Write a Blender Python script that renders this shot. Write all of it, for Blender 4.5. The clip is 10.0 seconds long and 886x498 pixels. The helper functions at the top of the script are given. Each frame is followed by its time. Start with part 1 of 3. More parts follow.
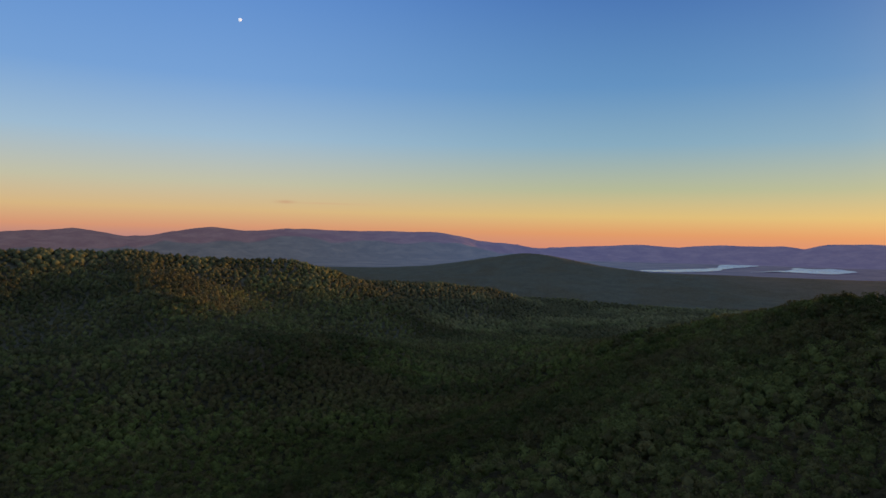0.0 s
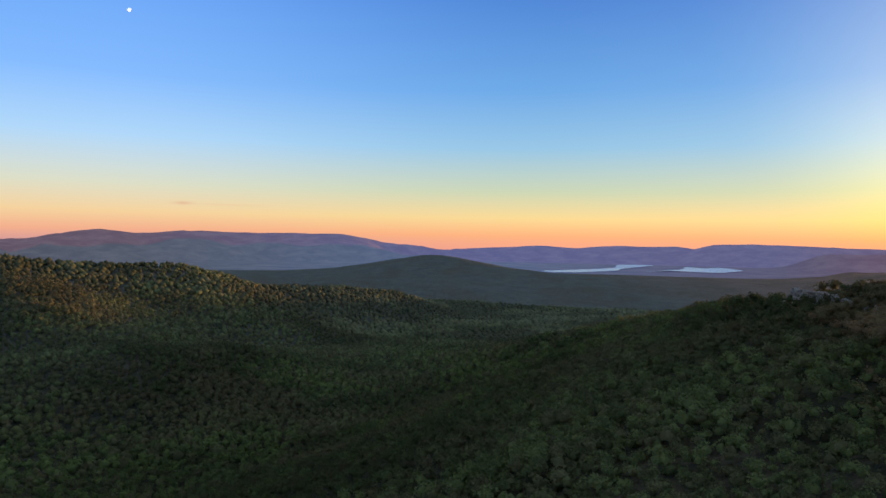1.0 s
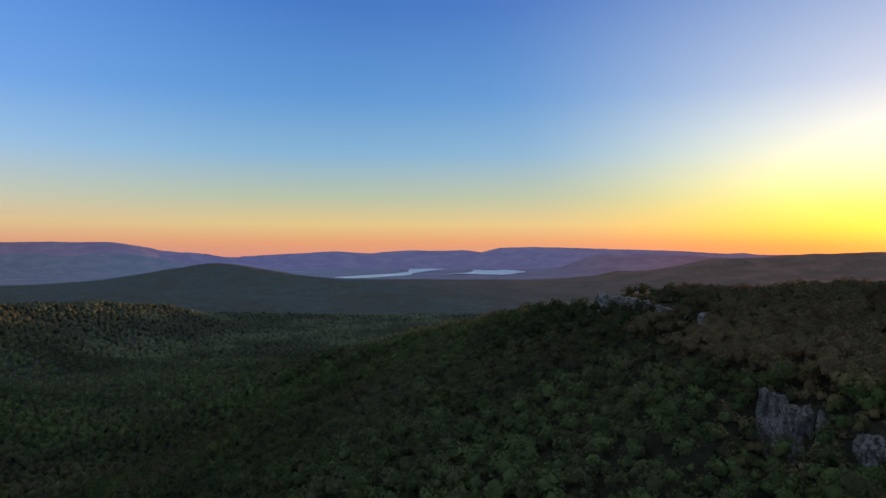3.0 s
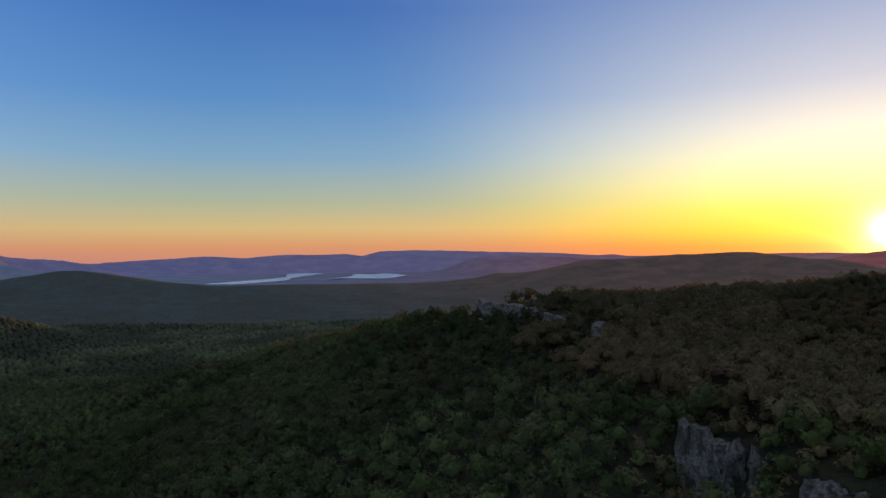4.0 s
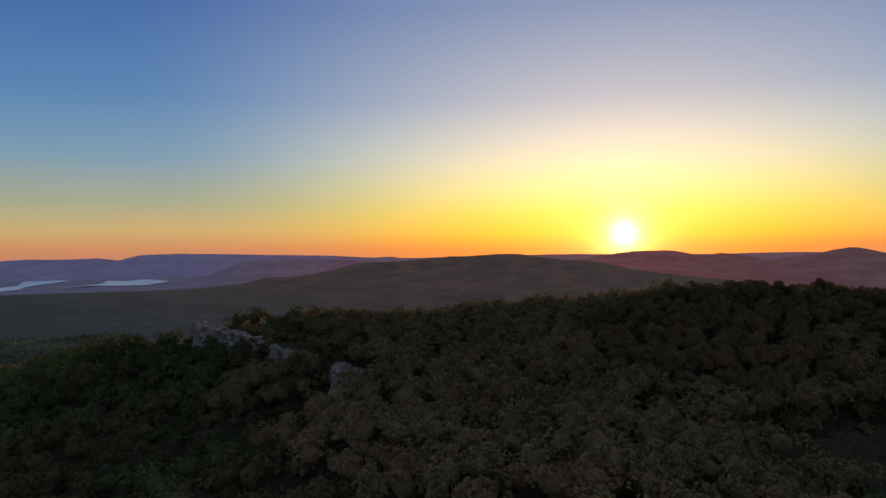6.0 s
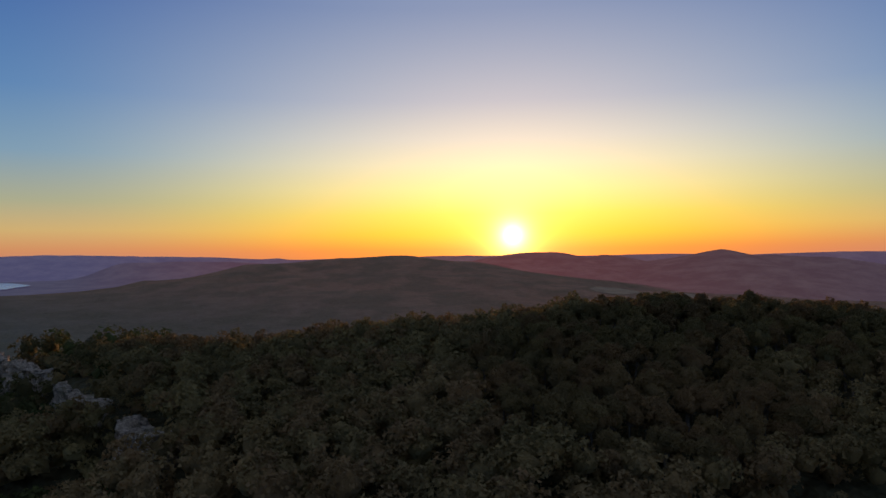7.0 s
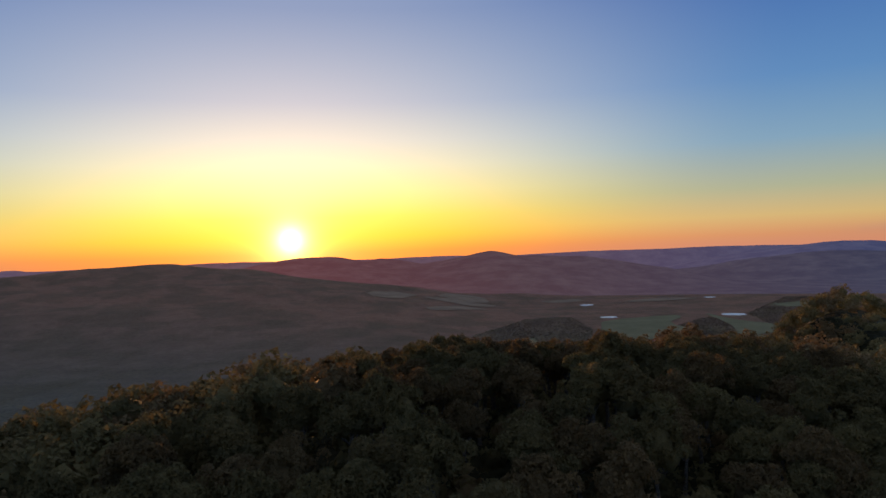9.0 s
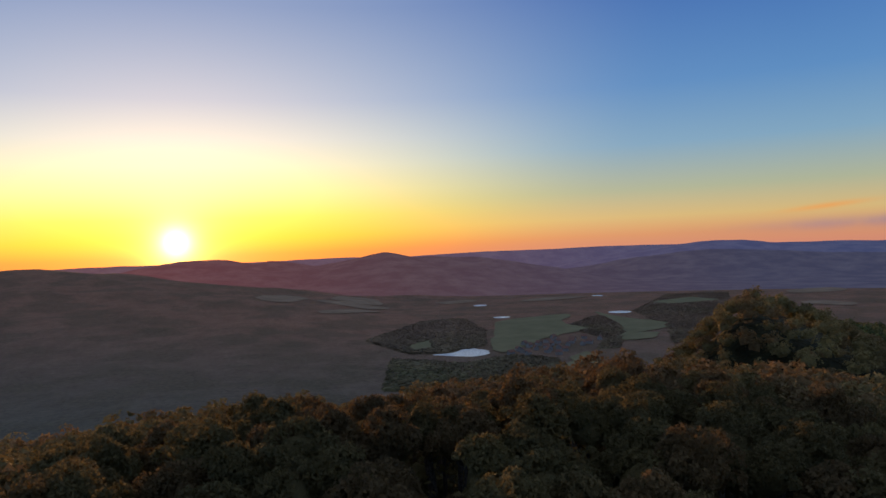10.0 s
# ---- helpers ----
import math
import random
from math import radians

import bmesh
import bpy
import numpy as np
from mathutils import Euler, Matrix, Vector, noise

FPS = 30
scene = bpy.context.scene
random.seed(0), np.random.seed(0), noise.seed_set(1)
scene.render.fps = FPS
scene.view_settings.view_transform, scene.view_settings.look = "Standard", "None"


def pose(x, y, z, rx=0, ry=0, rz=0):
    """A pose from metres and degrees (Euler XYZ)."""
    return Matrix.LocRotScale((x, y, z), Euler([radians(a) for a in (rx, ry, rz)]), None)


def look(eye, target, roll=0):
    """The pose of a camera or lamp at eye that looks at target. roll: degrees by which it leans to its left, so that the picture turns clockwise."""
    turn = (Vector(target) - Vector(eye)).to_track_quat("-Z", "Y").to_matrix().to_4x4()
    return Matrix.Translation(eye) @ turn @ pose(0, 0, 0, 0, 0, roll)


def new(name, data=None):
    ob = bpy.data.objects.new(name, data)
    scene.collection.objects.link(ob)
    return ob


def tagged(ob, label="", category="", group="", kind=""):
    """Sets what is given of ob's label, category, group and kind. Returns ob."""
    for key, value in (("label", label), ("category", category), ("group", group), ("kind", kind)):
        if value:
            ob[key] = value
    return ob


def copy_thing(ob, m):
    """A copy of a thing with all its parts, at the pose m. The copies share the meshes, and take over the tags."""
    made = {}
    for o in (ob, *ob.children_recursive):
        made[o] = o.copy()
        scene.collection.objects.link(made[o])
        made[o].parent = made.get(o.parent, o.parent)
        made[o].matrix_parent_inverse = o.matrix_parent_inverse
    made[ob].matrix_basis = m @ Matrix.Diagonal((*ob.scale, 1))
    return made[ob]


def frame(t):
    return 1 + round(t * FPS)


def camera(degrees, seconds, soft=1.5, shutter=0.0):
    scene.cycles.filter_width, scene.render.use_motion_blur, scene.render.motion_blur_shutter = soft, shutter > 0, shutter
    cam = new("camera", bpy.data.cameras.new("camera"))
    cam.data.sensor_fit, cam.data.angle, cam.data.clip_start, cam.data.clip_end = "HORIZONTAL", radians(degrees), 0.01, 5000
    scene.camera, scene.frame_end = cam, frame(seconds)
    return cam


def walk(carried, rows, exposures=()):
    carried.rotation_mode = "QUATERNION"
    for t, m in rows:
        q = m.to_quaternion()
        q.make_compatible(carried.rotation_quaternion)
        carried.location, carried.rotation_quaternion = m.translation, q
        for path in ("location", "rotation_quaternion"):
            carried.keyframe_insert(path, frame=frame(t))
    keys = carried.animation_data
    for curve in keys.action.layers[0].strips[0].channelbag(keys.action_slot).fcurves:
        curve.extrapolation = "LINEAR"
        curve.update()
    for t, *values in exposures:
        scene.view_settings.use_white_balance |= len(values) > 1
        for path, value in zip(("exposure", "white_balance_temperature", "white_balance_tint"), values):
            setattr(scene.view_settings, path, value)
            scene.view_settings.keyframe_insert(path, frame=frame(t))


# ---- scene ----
cam = camera(64.2, 10.0, soft=1.5)
PATH = [
    (0.0, pose(-3.7, -2.7, 164.4, 89.09, -1.12, 0.00)),
    (0.5, pose(-0.5, 14.3, 164.1, 89.20, -1.02, -3.52)),
    (1.0, pose(3.0, 31.1, 164.0, 89.36, -0.90, -7.65)),
    (1.5, pose(7.2, 47.5, 163.5, 89.52, -0.72, -11.94)),
    (2.0, pose(13.5, 63.7, 163.1, 89.70, -0.41, -15.78)),
    (3.5, pose(40.2, 111.0, 163.5, 90.08, 0.20, -28.93)),
    (4.0, pose(51.1, 125.2, 163.0, 90.20, 0.49, -33.77)),
    (4.5, pose(62.9, 137.6, 162.6, 90.22, 0.74, -38.15)),
    (5.0, pose(75.9, 148.6, 162.7, 90.22, 0.88, -42.84)),
    (5.5, pose(89.6, 158.0, 163.1, 90.24, 0.90, -47.21)),
    (7.0, pose(133.5, 181.1, 164.3, 90.22, 0.74, -60.35)),
    (7.5, pose(148.9, 186.8, 164.6, 90.27, 1.08, -64.65)),
    (8.0, pose(164.6, 191.1, 164.8, 90.26, 1.37, -69.31)),
    (8.5, pose(180.6, 194.2, 164.8, 90.23, 1.66, -73.69)),
    (9.0, pose(195.9, 196.0, 164.7, 90.18, 1.89, -78.14)),
    (9.5, pose(209.3, 196.9, 164.7, 90.07, 2.14, -82.33)),
    (10.0, pose(222.5, 196.9, 164.7, 89.98, 2.30, -86.68)),
]
EXPOSURES = [(0.0, -0.16, 6850, 10), (0.5, 0.34, 6500, 10), (1.0, 0.32, 6300, 10), (2.2, 0.13, 6100, 11), (3.5, -0.12, 6150, 12), (4.5, -0.36, 6350, 13), (5.5, -0.48, 6550, 14), (7.5, -0.47, 6600, 14), (10.0, -0.27, 6400, 13)]
walk(cam, PATH, EXPOSURES)

# ---- light ----
SUN_AZ, SUN_EL = 66.0, 1.25          # degrees clockwise from +y, and above the horizon
SUN_DIR = Vector((math.sin(radians(SUN_AZ)) * math.cos(radians(SUN_EL)), math.cos(radians(SUN_AZ)) * math.cos(radians(SUN_EL)), math.sin(radians(SUN_EL))))


def lin(r, g, b):
    """Linear colour from a display colour of 0 to 255."""
    return tuple((c / 255 / 12.92 if c / 255 <= 0.04045 else ((c / 255 + 0.055) / 1.055) ** 2.4) for c in (r, g, b)) + (1.0,)


class Nodes:
    """Short calls for a node tree."""

    def __init__(self, tree):
        self.tree = tree
        tree.nodes.clear()

    def add(self, kind, **values):
        n = self.tree.nodes.new(kind)
        if "operation" in values:
            n.operation = values["operation"]
            if values.get("use_clamp"):
                n.use_clamp = True
        if "interpolation_type" in values:
            n.interpolation_type = values["interpolation_type"]
        if "data_type" in values:
            n.data_type, n.blend_type = values["data_type"], values["blend_type"]
        return n

    def link(self, a, b):
        self.tree.links.new(a, b)

    def math(self, op, a, b=0.0, clamp=False):
        n = self.add("ShaderNodeMath", operation=op, use_clamp=clamp)
        for i, v in enumerate((a, b)):
            if isinstance(v, (int, float)):
                n.inputs[i].default_value = v
            else:
                self.link(v, n.inputs[i])
        return n.outputs[0]

    def span(self, v, a, b, c=0.0, d=1.0, smooth=False):
        n = self.add("ShaderNodeMapRange", interpolation_type="SMOOTHSTEP" if smooth else "LINEAR")
        for i, x in enumerate((a, b, c, d)):
            n.inputs[i + 1].default_value = x
        self.link(v, n.inputs[0])
        return n.outputs[0]

    def ramp(self, v, stops):
        n = self.add("ShaderNodeValToRGB")
        e = n.color_ramp.elements
        while len(e) > 1:
            e.remove(e[-1])
        e[0].position, e[0].color = stops[0]
        for p, c in stops[1:]:
            e.new(p).color = c
        self.link(v, n.inputs[0])
        return n.outputs[0]

    def mix(self, f, a, b, blend="MIX"):
        n = self.add("ShaderNodeMix", data_type="RGBA", blend_type=blend)
        for i, v in ((0, f), (6, a), (7, b)):
            if isinstance(v, (int, float, tuple)):
                n.inputs[i].default_value = v
            else:
                self.link(v, n.inputs[i])
        return n.outputs[2]

    def noise(self, vec, scale, detail=4.0, rough=0.6):
        n = self.add("ShaderNodeTexNoise")
        n.inputs["Scale"].default_value, n.inputs["Detail"].default_value, n.inputs["Roughness"].default_value = scale, detail, rough
        self.link(vec, n.inputs["Vector"])
        return n.outputs["Fac"]


world = bpy.data.worlds.new("sky")
scene.world = world
world.use_nodes = True
w = Nodes(world.node_tree)
way = w.add("ShaderNodeTexCoord").outputs["Generated"]
unit = w.add("ShaderNodeVectorMath", operation="NORMALIZE")
w.link(way, unit.inputs[0])
xyz = w.add("ShaderNodeSeparateXYZ")
w.link(unit.outputs[0], xyz.inputs[0])
elev = w.math("MULTIPLY", w.math("ARCSINE", xyz.outputs[2]), 57.2958)
dot = w.add("ShaderNodeVectorMath", operation="DOT_PRODUCT")
w.link(unit.outputs[0], dot.inputs[0])
dot.inputs[1].default_value = SUN_DIR
off_sun = w.math("MULTIPLY", w.math("ARCCOSINE", w.math("MINIMUM", dot.outputs["Value"], 0.999999)), 57.2958)
up = w.span(elev, -2.0, 38.0)


def at_elev(*rows):
    return [((e + 2.0) / 40.0, lin(*c)) for e, c in rows]


away = w.ramp(up, at_elev((-2, (190, 140, 140)), (-0.4, (205, 148, 145)), (0.5, (232, 166, 134)), (1.9, (230, 198, 150)), (4, (204, 207, 188)), (7.5, (162, 200, 234)), (12, (118, 172, 238)), (19, (92, 150, 230)), (30, (112, 158, 224)), (38, (156, 170, 194))))
middle = w.ramp(up, at_elev((-2, (220, 130, 110)), (-0.4, (240, 158, 124)), (0.5, (242, 168, 116)), (1.9, (232, 200, 134)), (4, (182, 192, 160)), (7.5, (126, 174, 202)), (12, (82, 146, 202)), (19, (50, 112, 186)), (30, (96, 146, 210)), (38, (156, 170, 194))))
toward = w.ramp(up, at_elev((-2, (250, 110, 20)), (0.2, (255, 150, 20)), (1.4, (255, 208, 25)), (3, (255, 238, 84)), (5.0, (255, 250, 165)), (7, (244, 246, 206)), (9, (222, 230, 222)), (12, (182, 198, 218)), (19, (132, 160, 202)), (30, (134, 160, 208)), (38, (156, 170, 194))))
middle = w.mix(1.0, middle, (0.85, 0.89, 0.96, 1.0), "MULTIPLY")
off_wide = w.math("SUBTRACT", off_sun, w.math("MULTIPLY", w.math("MAXIMUM", elev, 0.0), 0.5))
near_mid = w.mix(w.span(off_wide, 3.0, 34.0, smooth=True), toward, middle)
away = w.mix(1.0, away, (0.87, 0.87, 0.87, 1.0), "MULTIPLY")
colour = w.mix(w.span(off_sun, 48.0, 86.0, smooth=True), near_mid, away)
# the sun and its aureole
disc = w.math("MULTIPLY", w.math("POWER", 2.718, w.math("MULTIPLY", off_sun, -1.9)), 20.0)
aureole = w.math("MULTIPLY", w.math("POWER", 2.718, w.math("MULTIPLY", off_sun, -0.75)), 2.6)
tint = w.mix(1.0, lin(255, 226, 120), w.math("ADD", disc, aureole), "MULTIPLY")
colour = w.mix(1.0, colour, tint, "ADD")
veil = w.math("MULTIPLY", w.math("POWER", 2.718, w.math("MULTIPLY", off_sun, -0.13)), 0.28)
colour = w.mix(1.0, colour, w.mix(1.0, lin(255, 250, 225), veil, "MULTIPLY"), "ADD")
# thin cloud streaks low over the horizon
az_sky = w.math("MULTIPLY", w.math("ARCTAN2", xyz.outputs[0], xyz.outputs[1]), 57.2958)
streaks = w.noise(unit.outputs[0], 9.0, 5.0, 0.6)


def streak(az, el, wide, high, lean, c, most):
    """A soft cloud streak at those degrees, as a mix into the sky's colour."""
    global colour
    u = w.math("DIVIDE", w.math("SUBTRACT", az_sky, az), wide)
    rise = w.math("MULTIPLY", w.math("SUBTRACT", az_sky, az), lean)
    v = w.math("DIVIDE", w.math("SUBTRACT", w.math("SUBTRACT", elev, el), rise), high)
    d = w.math("ADD", w.math("MULTIPLY", u, u), w.math("MULTIPLY", v, v))
    f = w.math("MULTIPLY", w.math("POWER", 2.718, w.math("MULTIPLY", d, -1.0)), most)
    f = w.math("MULTIPLY", f, w.span(streaks, 0.3, 0.6, 0.4, 1.0), clamp=True)
    colour = w.mix(f, colour, lin(*c))


streak(-12.6, 2.6, 0.7, 0.12, 0.0, (190, 140, 120), 0.7)
streak(-9.5, 2.55, 3.0, 0.07, 0.0, (205, 160, 135), 0.35)
streak(124.0, 0.85, 12.0, 0.45, 0.015, (132, 128, 165), 0.8)
streak(115.4, 2.0, 2.6, 0.2, 0.085, (240, 165, 95), 0.8)
sky_glow = w.add("ShaderNodeBackground")
sky_glow.inputs[1].default_value = 1.0
w.link(colour, sky_glow.inputs[0])
air = w.add("ShaderNodeTexSky")
air.sky_type, air.sun_disc, air.sun_elevation, air.sun_rotation = "NISHITA", False, radians(SUN_EL), radians(SUN_AZ)
sky_air = w.add("ShaderNodeBackground")
sky_air.inputs[1].default_value = 0.05
w.link(air.outputs[0], sky_air.inputs[0])
both = w.add("ShaderNodeAddShader")
w.link(sky_glow.outputs[0], both.inputs[0])
w.link(sky_air.outputs[0], both.inputs[1])
w.link(both.outputs[0], w.add("ShaderNodeOutputWorld").inputs[0])

sun = new("sun", bpy.data.lights.new("sun", "SUN"))
sun.data.energy, sun.data.angle, sun.data.color = 5.0, radians(0.6), (1.0, 0.48, 0.17)
sun.matrix_world = look(SUN_DIR * 500 + Vector((0, 0, 1.0)), (0, 0, 0))


# ---- materials ----
def material(name):
    m = bpy.data.materials.new(name)
    m.use_nodes = True
    return m, Nodes(m.node_tree)


def finish(n, colour, rough=0.9, bump=None, strength=0.5, distance=1.0, translucent=0.0, specular=0.2):
    out = n.add("ShaderNodeOutputMaterial")
    b = n.add("ShaderNodeBsdfPrincipled")
    n.link(colour, b.inputs["Base Color"])
    b.inputs["Roughness"].default_value = rough
    b.inputs["Specular IOR Level"].default_value = specular
    if bump is not None:
        bn = n.add("ShaderNodeBump")
        bn.inputs["Strength"].default_value, bn.inputs["Distance"].default_value = strength, distance
        n.link(bump, bn.inputs["Height"])
        n.link(bn.outputs[0], b.inputs["Normal"])
    end = b.outputs[0]
    if translucent:
        tr = n.add("ShaderNodeBsdfTranslucent")
        n.link(colour, tr.inputs[0])
        mx = n.add("ShaderNodeMixShader")
        mx.inputs[0].default_value = translucent
        n.link(end, mx.inputs[1])
        n.link(tr.outputs[0], mx.inputs[2])
        end = mx.outputs[0]
    n.link(end, out.inputs[0])
    return b


def leaf_material(name, dark, light, dry, per_object):
    m, n = material(name)
    dry_dark = tuple(0.35 * v for v in dry[:3]) + (1,)
    at = n.add("ShaderNodeNewGeometry")
    place = at.outputs["Position"]
    if per_object:
        tree = n.add("ShaderNodeObjectInfo").outputs["Random"]
    else:
        each = n.add("ShaderNodeAttribute")
        each.attribute_name = "tree"
        tree = each.outputs["Fac"]
    leaf = at.outputs["Random Per Island"]
    tuft = n.noise(place, 2.6 if per_object else 1.6, 4.0, 0.7)
    f = n.math("ADD", n.math("MULTIPLY", tree, 0.5), n.math("ADD", n.math("MULTIPLY", leaf, 0.12 if per_object else 0.25), n.math("MULTIPLY", n.span(tuft, 0.3, 0.7), 0.3)))
    stand_tone = n.noise(place, 0.007, 4.0, 0.6)
    f = n.math("MULTIPLY", f, n.span(stand_tone, 0.40, 0.60, 0.35, 1.3, smooth=True))
    c = n.mix(f, dark, light)
    turned = n.span(n.math("FRACT", n.math("MULTIPLY", tree, 7.31)), 0.66, 0.72)
    c = n.mix(n.math("MULTIPLY", turned, 0.6), c, n.mix(f, dry_dark, dry))
    wood = n.span(n.noise(place, 0.011, 3.0), 0.46, 0.66, smooth=True)
    c = n.mix(n.math("MULTIPLY", wood, 0.5), c, dry)
    # haze painted into the leaf colour: greyer with distance, glare-red towards +x
    away_by = n.add("ShaderNodeVectorMath", operation="DISTANCE")
    n.link(place, away_by.inputs[0])
    away_by.inputs[1].default_value = (110, 250, 100)
    haze_share = n.math("ADD", n.span(away_by.outputs["Value"], 450.0, 1100.0), n.span(n.noise(place, 0.004, 3.0), 0.35, 0.65, -0.25, 0.25), clamp=True)
    haze_grey = n.mix(f, (0.060, 0.068, 0.036, 1), (0.215, 0.222, 0.110, 1))
    glare_red = n.mix(f, (0.210, 0.128, 0.086, 1), (0.320, 0.195, 0.128, 1))
    where = n.add("ShaderNodeSeparateXYZ")
    n.link(place, where.inputs[0])
    brown = n.mix(n.span(where.outputs[0], 700.0, 1700.0, 0.08, 1.0), haze_grey, glare_red)
    c = n.mix(n.math("MULTIPLY", haze_share, 0.85), c, brown)
    finish(n, c, 0.85, tuft, 0.9, 0.5, translucent=0.32 if per_object else 0.25, specular=0.08)
    return m


OAK = ((0.098, 0.080, 0.036, 1), (0.325, 0.255, 0.102, 1), (0.310, 0.185, 0.092, 1))
LEAF_NEAR = leaf_material("summit_leaves", *OAK, True)
LEAF_SUMMIT = leaf_material("summit_scrub", *OAK, False)
LEAF_FAR = leaf_material("forest_leaves", (0.034, 0.042, 0.014, 1), (0.150, 0.180, 0.048, 1), (0.135, 0.098, 0.048, 1), False)


def make_bark():
    m, n = material("bark")
    p = n.add("ShaderNodeTexCoord").outputs["Object"]
    g = n.noise(p, 6.0, 5.0)
    finish(n, n.ramp(g, [(0.3, (0.05, 0.04, 0.03, 1)), (0.7, (0.17, 0.14, 0.11, 1))]), 0.95, g, 0.6, 0.05)
    return m


def make_ground():
    m, n = material("forest_floor")
    p = n.add("ShaderNodeNewGeometry").outputs["Position"]
    tops = n.noise(p, 0.16, 3.0, 0.7)
    fine = n.math("ADD", n.math("MULTIPLY", tops, 0.55), n.math("MULTIPLY", n.noise(p, 0.028, 4.0, 0.65), 0.45))
    wide = n.noise(p, 0.006, 4.0)
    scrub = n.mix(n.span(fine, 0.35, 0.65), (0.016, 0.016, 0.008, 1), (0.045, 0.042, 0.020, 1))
    # far canopy tone with haze painted in: greyish, and glare-red towards +x
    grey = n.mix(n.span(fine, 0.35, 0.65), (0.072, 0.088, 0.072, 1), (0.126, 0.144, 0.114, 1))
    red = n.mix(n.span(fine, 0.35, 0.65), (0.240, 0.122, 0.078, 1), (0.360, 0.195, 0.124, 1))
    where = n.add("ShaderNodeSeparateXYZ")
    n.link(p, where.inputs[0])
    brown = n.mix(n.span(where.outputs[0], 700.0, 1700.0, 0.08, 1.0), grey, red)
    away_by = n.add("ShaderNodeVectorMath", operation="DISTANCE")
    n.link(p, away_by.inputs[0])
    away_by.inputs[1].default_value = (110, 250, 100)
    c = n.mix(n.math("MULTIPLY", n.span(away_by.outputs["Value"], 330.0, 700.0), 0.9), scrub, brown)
    c = n.mix(n.math("MULTIPLY", n.span(wide, 0.5, 0.65), 0.35), c, (0.10, 0.085, 0.05, 1))
    thick = n.span(n.noise(p, 0.009, 5.0, 0.6), 0.46, 0.58, smooth=True)
    c = n.mix(n.math("MULTIPLY", thick, 0.4), c, n.mix(n.span(tops, 0.35, 0.65), (0.085, 0.070, 0.042, 1), (0.140, 0.112, 0.068, 1)))
    finish(n, c, 0.95, tops, 1.0, 5.0, specular=0.05)
    return m


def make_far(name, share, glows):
    """Wooded mountains kilometres off, a backdrop with the evening haze painted in as emission."""
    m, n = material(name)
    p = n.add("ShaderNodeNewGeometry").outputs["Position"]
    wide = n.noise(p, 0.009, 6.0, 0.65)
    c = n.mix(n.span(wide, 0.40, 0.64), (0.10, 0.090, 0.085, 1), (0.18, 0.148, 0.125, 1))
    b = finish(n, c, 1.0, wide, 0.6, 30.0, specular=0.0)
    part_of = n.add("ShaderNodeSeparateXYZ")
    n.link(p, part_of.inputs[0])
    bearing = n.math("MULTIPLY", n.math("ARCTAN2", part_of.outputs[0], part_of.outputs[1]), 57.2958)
    # haze tint by bearing, reddest towards the sun
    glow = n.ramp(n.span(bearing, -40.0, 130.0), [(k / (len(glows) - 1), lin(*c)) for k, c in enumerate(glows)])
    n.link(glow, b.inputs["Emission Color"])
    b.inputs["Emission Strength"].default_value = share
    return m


def make_water():
    m, n = material("sky_pale_water")
    p = n.add("ShaderNodeNewGeometry").outputs["Position"]
    g = n.noise(p, 0.12, 4.0, 0.7)
    # pale base colour stands in for the bright sky the water reflects
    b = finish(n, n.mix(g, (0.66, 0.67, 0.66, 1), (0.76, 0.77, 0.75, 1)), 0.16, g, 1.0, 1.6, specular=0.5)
    b.inputs["IOR"].default_value = 1.33
    return m


BARK, GROUND, WATER = make_bark(), make_ground(), make_water()
HILLS = make_far("hazed_hill_woods", 0.7, [(66, 58, 66), (66, 72, 84), (70, 88, 122), (76, 70, 98), (124, 52, 40), (88, 52, 54), (58, 54, 80), (50, 58, 92)])
FAR = make_far("hazed_mountain_woods", 0.68, [(88, 64, 70), (90, 68, 84), (82, 84, 132), (88, 84, 126), (122, 76, 80), (112, 80, 98), (66, 70, 114), (60, 74, 120)])


# ---- the lie of the land ----
def hashed(ix, iy, seed):
    v = np.sin(ix * 127.1 + iy * 311.7 + seed * 74.7) * 43758.5453
    return v - np.floor(v)


def grain(x, y, size, seed=0):
    """Smooth noise of -1 to 1 with bumps of that size."""
    x, y = x / size, y / size
    ix, iy = np.floor(x), np.floor(y)
    fx, fy = x - ix, y - iy
    fx, fy = fx * fx * (3 - 2 * fx), fy * fy * (3 - 2 * fy)
    a = hashed(ix, iy, seed) * (1 - fx) + hashed(ix + 1, iy, seed) * fx
    b = hashed(ix, iy + 1, seed) * (1 - fx) + hashed(ix + 1, iy + 1, seed) * fx
    return (a * (1 - fy) + b * fy) * 2 - 1


def rough(x, y, size, octaves=4, seed=0):
    total, amp = 0.0, 1.0
    for k in range(octaves):
        total = total + amp * grain(x, y, size / 2 ** k, seed + k)
        amp *= 0.5
    return total


def ridge(x, y, crest, left, right, round_=15.0):
    """Height of a ridge whose crest runs through the given places; left and right: the slopes on its sides."""
    best = np.full(np.shape(x), -1e6)
    for (x0, y0, z0), (x1, y1, z1) in zip(crest, crest[1:]):
        dx, dy = x1 - x0, y1 - y0
        s = np.clip(((x - x0) * dx + (y - y0) * dy) / (dx * dx + dy * dy), 0, 1)
        px, py = x - x0 - s * dx, y - y0 - s * dy
        d = np.hypot(px, py)
        side = (dx * py - dy * px) / np.hypot(dx, dy)
        mixv = np.clip(0.5 + side / (2 * d + 1e-6), 0, 1)
        slope = right + (left - right) * mixv
        z = z0 + (z1 - z0) * s
        best = np.maximum(best, z - slope * (np.sqrt(d * d + round_ * round_) - round_))
    return best


